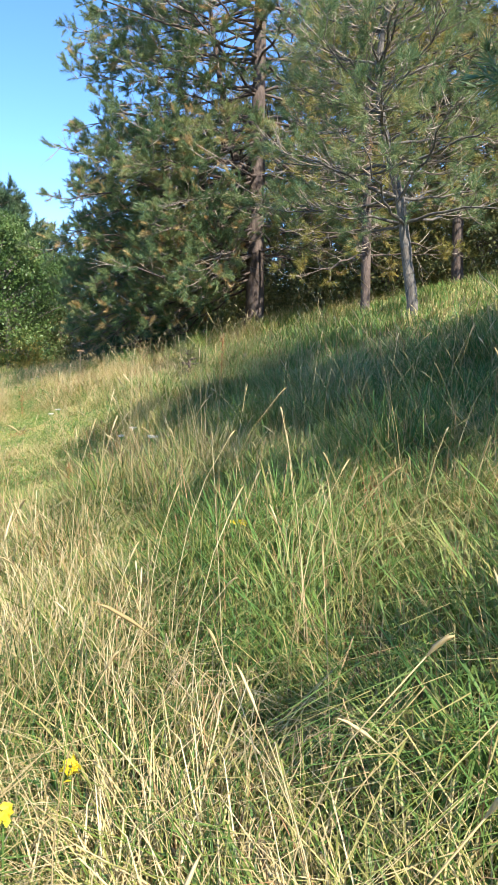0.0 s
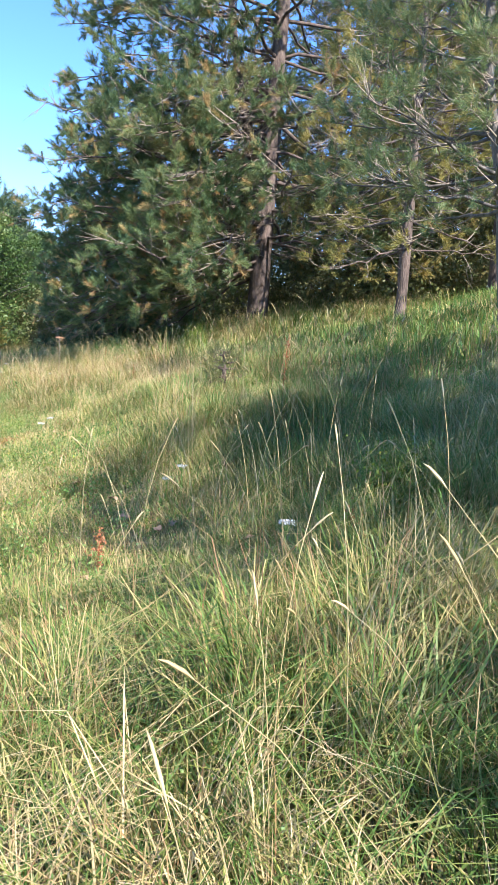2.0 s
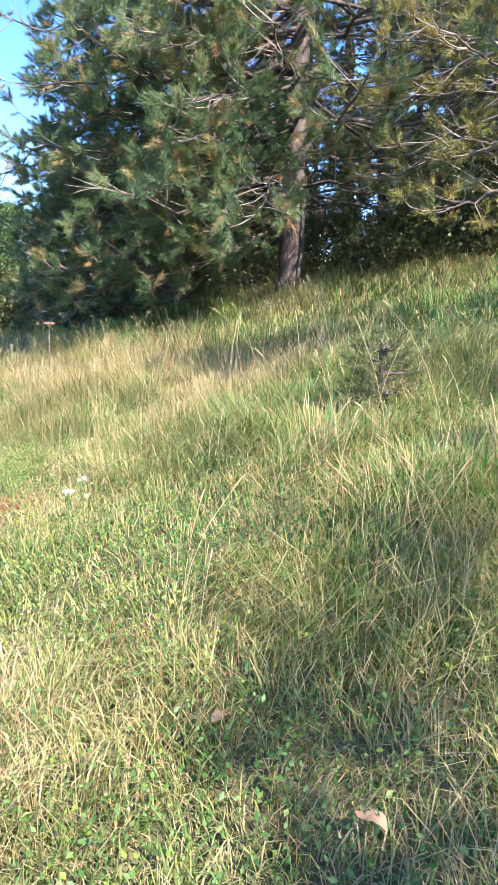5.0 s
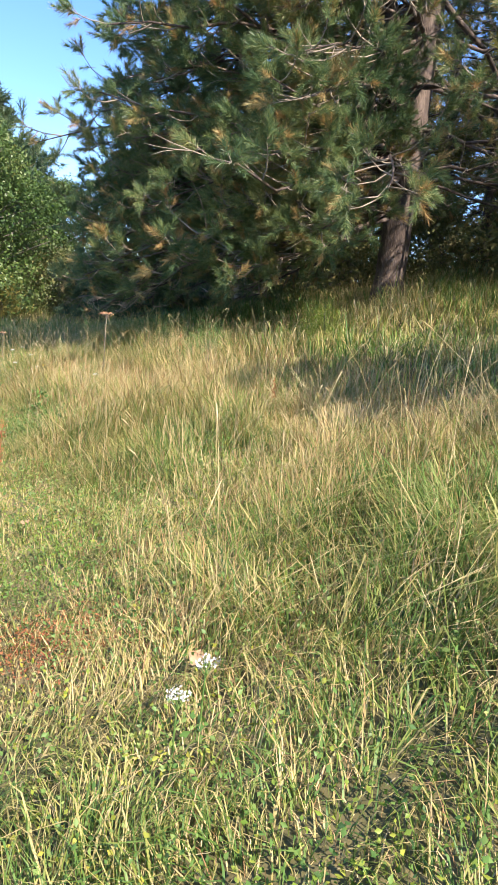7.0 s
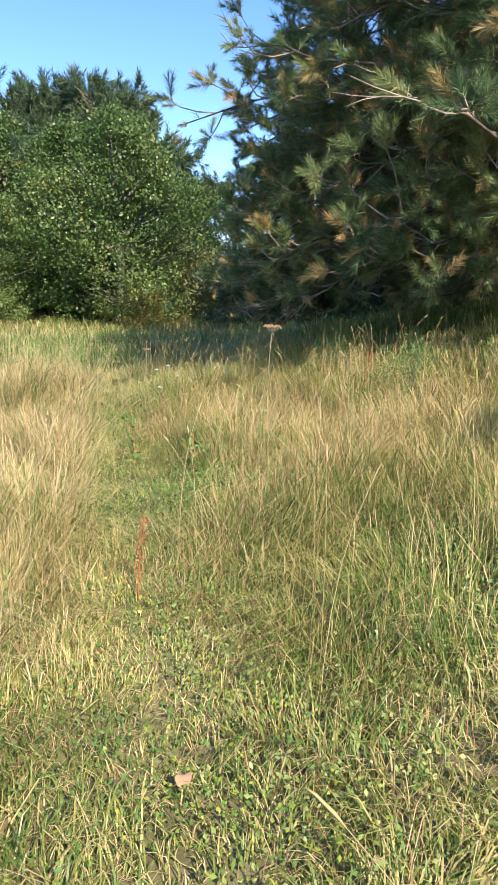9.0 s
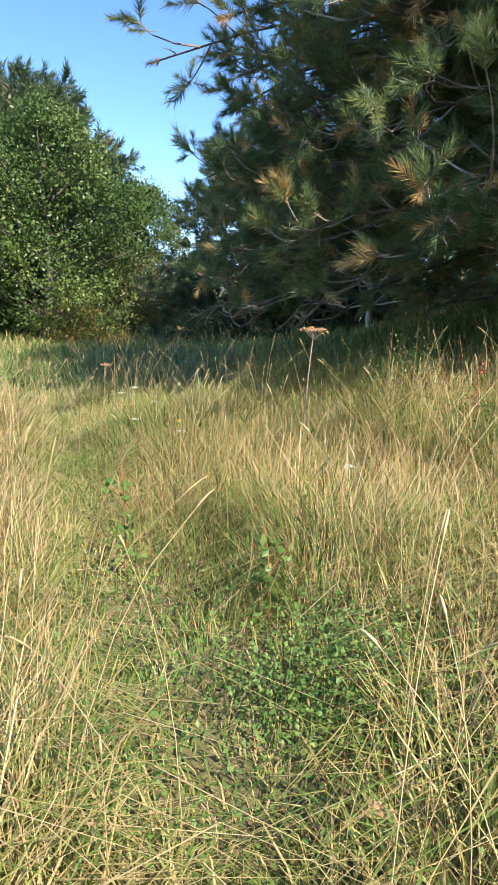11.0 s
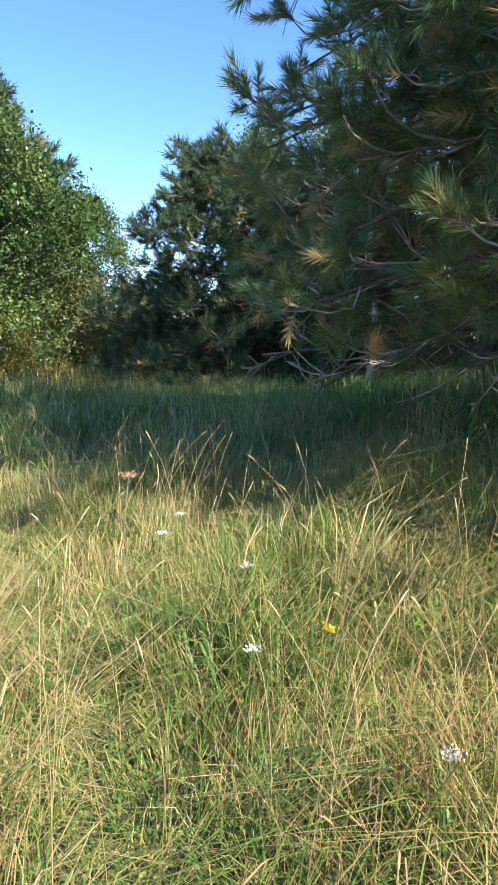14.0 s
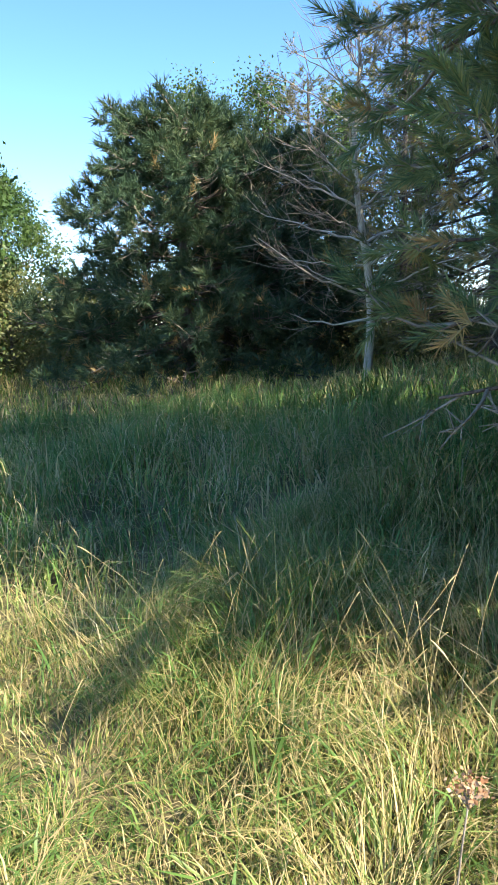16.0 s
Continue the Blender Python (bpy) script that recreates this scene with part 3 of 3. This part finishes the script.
# ---- far side of the meadow ----
FAR = "trees across the meadow"
oak = broadleaf("broadleaf_tree", -16.2, 36.6, 8.6, 3.9, 520, 80, 0.13, "dense green broadleaf tree with foliage down to the grass", group=FAR)
birch = broadleaf("birch", -7.6, 42.0, 8.8, 1.8, 330, 34, 0.10, "slender birch with thin yellowing foliage", "birch tree", low=0.25, group=FAR, sparse=0.34)
for x, y, r, k in ((-19.5, 38.5, 60, 1.0), (-24.5, 40.0, 140, 1.1), (-14.6, 43.0, 220, 0.75), (-30, 42, 300, 1.1), (-21, 33.5, 15, 0.7), (-36, 40, 90, 1.15)):
    turned(oak, x, y, r, k)
for x, y, r, k in ((-5.3, 43, 90, 1.05), (-2.6, 41, 200, 0.95), (0.2, 44, 20, 1.1)):
    turned(birch, x, y, r, k)
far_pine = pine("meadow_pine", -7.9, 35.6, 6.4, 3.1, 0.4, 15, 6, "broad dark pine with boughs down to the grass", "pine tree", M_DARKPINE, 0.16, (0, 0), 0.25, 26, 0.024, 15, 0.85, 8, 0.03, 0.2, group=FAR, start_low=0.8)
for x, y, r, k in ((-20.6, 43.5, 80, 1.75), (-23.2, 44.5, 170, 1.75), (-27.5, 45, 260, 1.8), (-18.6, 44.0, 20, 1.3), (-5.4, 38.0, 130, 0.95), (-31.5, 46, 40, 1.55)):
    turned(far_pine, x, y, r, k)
bare = pine("dead_tree", -4.2, 31.5, 6.6, 2.4, 1.2, 10, 4, "dead bare tree with pale branching limbs", "dead tree", M_SPRUCE, 0.075, (-0.02, 0), 0.12, 20, 0.01, 10, 1.1, 2, 0.0, 2.5, group=FAR, bark=M_PALE, droop=-0.3, crook=0.14)
turned(bare, -6.2, 36.2, 100, 0.75)

# ---- undergrowth at the foot of the trees ----
UNDER = "undergrowth along the wood"
shrub = broadleaf("shrub", -1.0, 24.5, 2.4, 1.9, 190, 60, 0.085, "tangled leafy shrub at the foot of the trees", "shrub", low=0.0, material=M_SPRUCE, group=UNDER)
for k, (x, y) in enumerate(((1.4, 24.2), (3.8, 20.6), (6.4, 20.0), (9.0, 16.8), (5.0, 26.0), (8.2, 24.8), (11, 21.5), (11.5, 15.5), (-6.0, 40.8), (-1.5, 36.5), (-5.2, 40.0),
                            (-8.5, 41.0), (-11.6, 42.0), (1.5, 32.5), (4.8, 31.8), (-3.4, 39.5), (7.6, 12.6), (-13.4, 39.0), (-6.6, 37.4), (-2.2, 35.4), (0.4, 35.2), (13, 25), (3.0, 36.0), (-10.4, 44.2),
                            (6.5, 35.5), (9.5, 28.5), (14, 20), (-0.5, 41), (-13.0, 46))):
    turned(shrub, x, y, 47 * k, 0.75 + 0.55 * ((k * 37) % 10) / 10)
autumn = broadleaf("autumn_bush", -14.3, 35.2, 1.5, 1.0, 60, 60, 0.09, "small bush turning yellow and orange in the grass", "bush", low=0.0, material=M_LARCH)


# ---- single plants ----
def umbel(x, y, h, material, label, rays=9, spread=0.032, flower=0.010):
    """An upright stem with a flat flower head on spokes."""
    p = thing("umbel_plant" if material is M_RUST else "yarrow", x, y, label, "wildflower", sink=0.01)
    stem, head = Geo(), Geo()
    top = np.array((0.04 * h, -0.03 * h, h))
    stem.tube(bezier((0, 0, 0), (0.0, 0.0, h * 0.6), top, 6), np.linspace(0.005, 0.003, 6) * (1.6 if h > 0.9 else 0.8), 5)
    for i in range(rays):
        a, r = 2.4 * i, spread * math.sqrt((i + 0.5) / rays)
        e = top + np.array((math.cos(a) * r, math.sin(a) * r, 0.03 + 0.01 * rng.random()))
        stem.tube(np.stack((top - (0, 0, spread * 0.5), e)), (0.0018, 0.0012), 3)
        leaf_geo(head, e + rng.normal(size=(10, 3)) * np.array((flower, flower, flower * 0.5)) * 0.7, flower, 0)
    for i in range(4):
        q = 0.2 + 0.15 * i
        leaf_geo(head if material is M_RUST else stem, np.array((0, 0, h * q)) + rng.normal(size=(3, 3)) * 0.02, 0.03)
    part("stem", stem, M_TWIG if material is M_RUST else M_GREEN, p)
    tagged(part("flower_head", head, M_FALLEN if material is M_RUST else material, p), kind="stuff")
    return p


umbel(-4.32, 17.3, 1.12, M_RUST, "tall dead umbel plant with a brown seed head", 16, 0.10, 0.022)
umbel(-6.75, 19.1, 0.8, M_RUST, "tall dead umbel plant with a brown seed head", 12, 0.05, 0.016)
for x, y, h in ((-1.4, 8.98, 0.3), (-1.46, 8.87, 0.28), (-5.99, 18.56, 0.42), (-6.5, 18.95, 0.5), (-5.91, 17.75, 0.4), (-6.46, 19.26, 0.5), (0.44, 6.26, 0.25), (0.52, 6.4, 0.27), (1.3, 4.4, 0.4), (-3.9, 15.6, 0.4), (-5.3, 17.1, 0.42)):
    umbel(x, y, h, M_WHITE, "white yarrow in flower among the grass")


def dock(x, y, h):
    """A rusty seeding dock stalk with whorled clusters."""
    p = thing("dock_plant", x, y, "rust-brown seeding dock stalk in the grass", "weed", sink=0.01)
    stem, seed = Geo(), Geo()
    top = np.array((0.06 * h, 0.02, h))
    pts = bezier((0, 0, 0), (0, 0, h * 0.6), top, 8)
    stem.tube(pts, np.linspace(0.005, 0.002, 8), 5)
    q = 0.35 + 0.65 * rng.random(170)
    c = pts[np.minimum((q * 7).astype(int), 7)]
    leaf_geo(seed, c + rng.normal(size=(170, 3)) * np.array((0.016, 0.016, 0.03)), 0.016, 0)
    part("stem", stem, M_RUST, p)
    tagged(part("seed_head", seed, M_RUST, p), kind="stuff")


for x, y, h in ((-3.7, 12.53, 0.5), (-5.24, 19.9, 0.55), (2.79, 2.69, 0.32), (1.16, 8.09, 0.75), (0.24, 5.37, 0.25), (1.6, 4.9, 0.3), (-3.1, 16.8, 0.7), (-1.5, 13.0, 0.4)):
    dock(x, y, h)


def sapling(x, y, h):
    """A straight young shoot with oval leaves."""
    p = thing("sapling", x, y, "young reddish-stemmed sapling with small oval leaves", "sapling", sink=0.01)
    stem, leaves = Geo(), Geo()
    pts = bezier((0, 0, 0), (0.02, 0, h * 0.5), (-0.03, 0.02, h), 8)
    stem.tube(pts, np.linspace(0.006, 0.003, 8), 5)
    for i in range(5):
        b = pts[1 + i % 5]
        a = 2.4 * i
        e = b + np.array((math.cos(a) * 0.14, math.sin(a) * 0.14, 0.1))
        stem.tube(np.stack((b, e)), (0.003, 0.002), 3)
        leaf_geo(leaves, b + (e - b) * rng.random((5, 1)) + rng.normal(size=(5, 3)) * 0.015, 0.05)
    leaf_geo(leaves, pts[rng.integers(1, 7, 30)] + rng.normal(size=(30, 3)) * 0.025, 0.05)
    part("stem", stem, M_RUST, p)
    part("foliage", leaves, M_GREEN, p)


sapling(-5.0, 15.11, 0.62)
sapling(-4.15, 14.5, 0.42)

# a spruce seedling on the bank
pine("spruce_seedling", 0.45, 9.45, 0.6, 0.26, 0.12, 7, 5, "small dark green spruce seedling in the grass", "spruce seedling", M_SPRUCE, 0.012, size=0.07, count=40, width=0.004, subs=4, sub_len=0.12, tufts=2, orange=0, dead=0)


def leafy_bush(x, y, h, r, label, material):
    return broadleaf("bush", x, y, h, r, 70, 90, 0.019, label, "bush", low=0.0, material=material, sparse=0.12)


leafy_bush(-3.5, 17.9, 0.75, 0.5, "green leafy bush in front of the drooping pine boughs", M_LEAF)
leafy_bush(-2.6, 16.4, 0.7, 0.7, "grey-green weedy bush in the tall grass", M_GREEN)
leafy_bush(-1.07, 17.2, 0.65, 0.3, "small yellow-green bush below the pine", M_WEED)
leafy_bush(1.95, 5.5, 0.3, 0.22, "low yellow-green leafy plant", M_WEED)
leafy_bush(-3.75, 13.9, 0.26, 0.36, "fresh green feathery weed clump", M_GREEN)
leafy_bush(-4.6, 13.4, 0.2, 0.25, "fresh green feathery weed clump", M_GREEN)


def red_patch(x, y):
    """Trodden ground with reddish sorrel."""
    geo = Geo()
    px, py = x + rng.normal(size=2200) * 0.2, y + rng.normal(size=2200) * 0.15
    leaf_geo(geo, np.stack((px, py, ground_z(px, py) + 0.02 + 0.05 * rng.random(2200)), 1), 0.012, 0)
    return tagged(part("red_sorrel", geo, M_RUST), "low reddish-brown sorrel patch on trodden ground", "weeds", kind="stuff")


red_patch(-2.15, 9.68)


def fallen_leaf(x, y, turn):
    ob = new("fallen_leaf")
    geo = Geo()
    q = np.linspace(0, 1, 6)
    w = 0.028 * np.sin(np.pi * (0.08 + 0.9 * q)) ** 0.8
    z = 0.014 * np.sin(q * 5)
    v = np.concatenate([np.stack((sgn * w, q * 0.085 - 0.04, z + 0.008 * abs(sgn)), 1) for sgn in (-1, 0, 1)] + [np.stack((sgn * w * 0.9, q * 0.085 - 0.04, z + 0.008 * abs(sgn) - 0.0015), 1) for sgn in (-1, 0, 1)])
    k = np.arange(5)
    geo.add(v, [np.concatenate([np.stack((k + b, k + b + 6, k + b + 7, k + b + 1), -1) for b in (0, 6, 18, 24)])])
    bpy.data.objects.remove(ob)
    ob = part("fallen_leaf", geo, M_FALLEN)
    ob.matrix_world = pose(x, y, gz(x, y) + 0.09, 18, 10, turn)
    return tagged(ob, "dry curled brown leaf lying on the grass", "leaf", "fallen leaves")


for k, (x, y) in enumerate(((0.57, 5.87), (0.25, 5.08), (1.11, 5.3), (0.49, 5.79), (-3.7, 13.37), (-1.48, 9.38), (0.01, 6.49), (-0.4, 6.9), (-2.9, 11.2), (0.2, 6.1))):
    fallen_leaf(x, y, 70 * k)


def yellow_flower(x, y, h):
    p = thing("yellow_flower", x, y, "yellow composite flower on a thin stalk", "wildflower", sink=0.01)
    stem, head = Geo(), Geo()
    stem.tube(bezier((0, 0, 0), (0.01, 0, h * 0.6), (0.02, 0.01, h), 5), np.linspace(0.003, 0.002, 5), 4)
    leaf_geo(head, np.array((0.02, 0.01, h)) + rng.normal(size=(26, 3)) * np.array((0.014, 0.014, 0.006)), 0.024, 0)
    part("stem", stem, M_GREEN, p)
    part("flower_head", head, M_YELLOW, p)


for x, y, h in ((-5.6, 18.1, 0.32), (2.01, 1.08, 0.3), (2.2, 2.6, 0.3), (1.9, 0.95, 0.28)):
    yellow_flower(x, y, h)
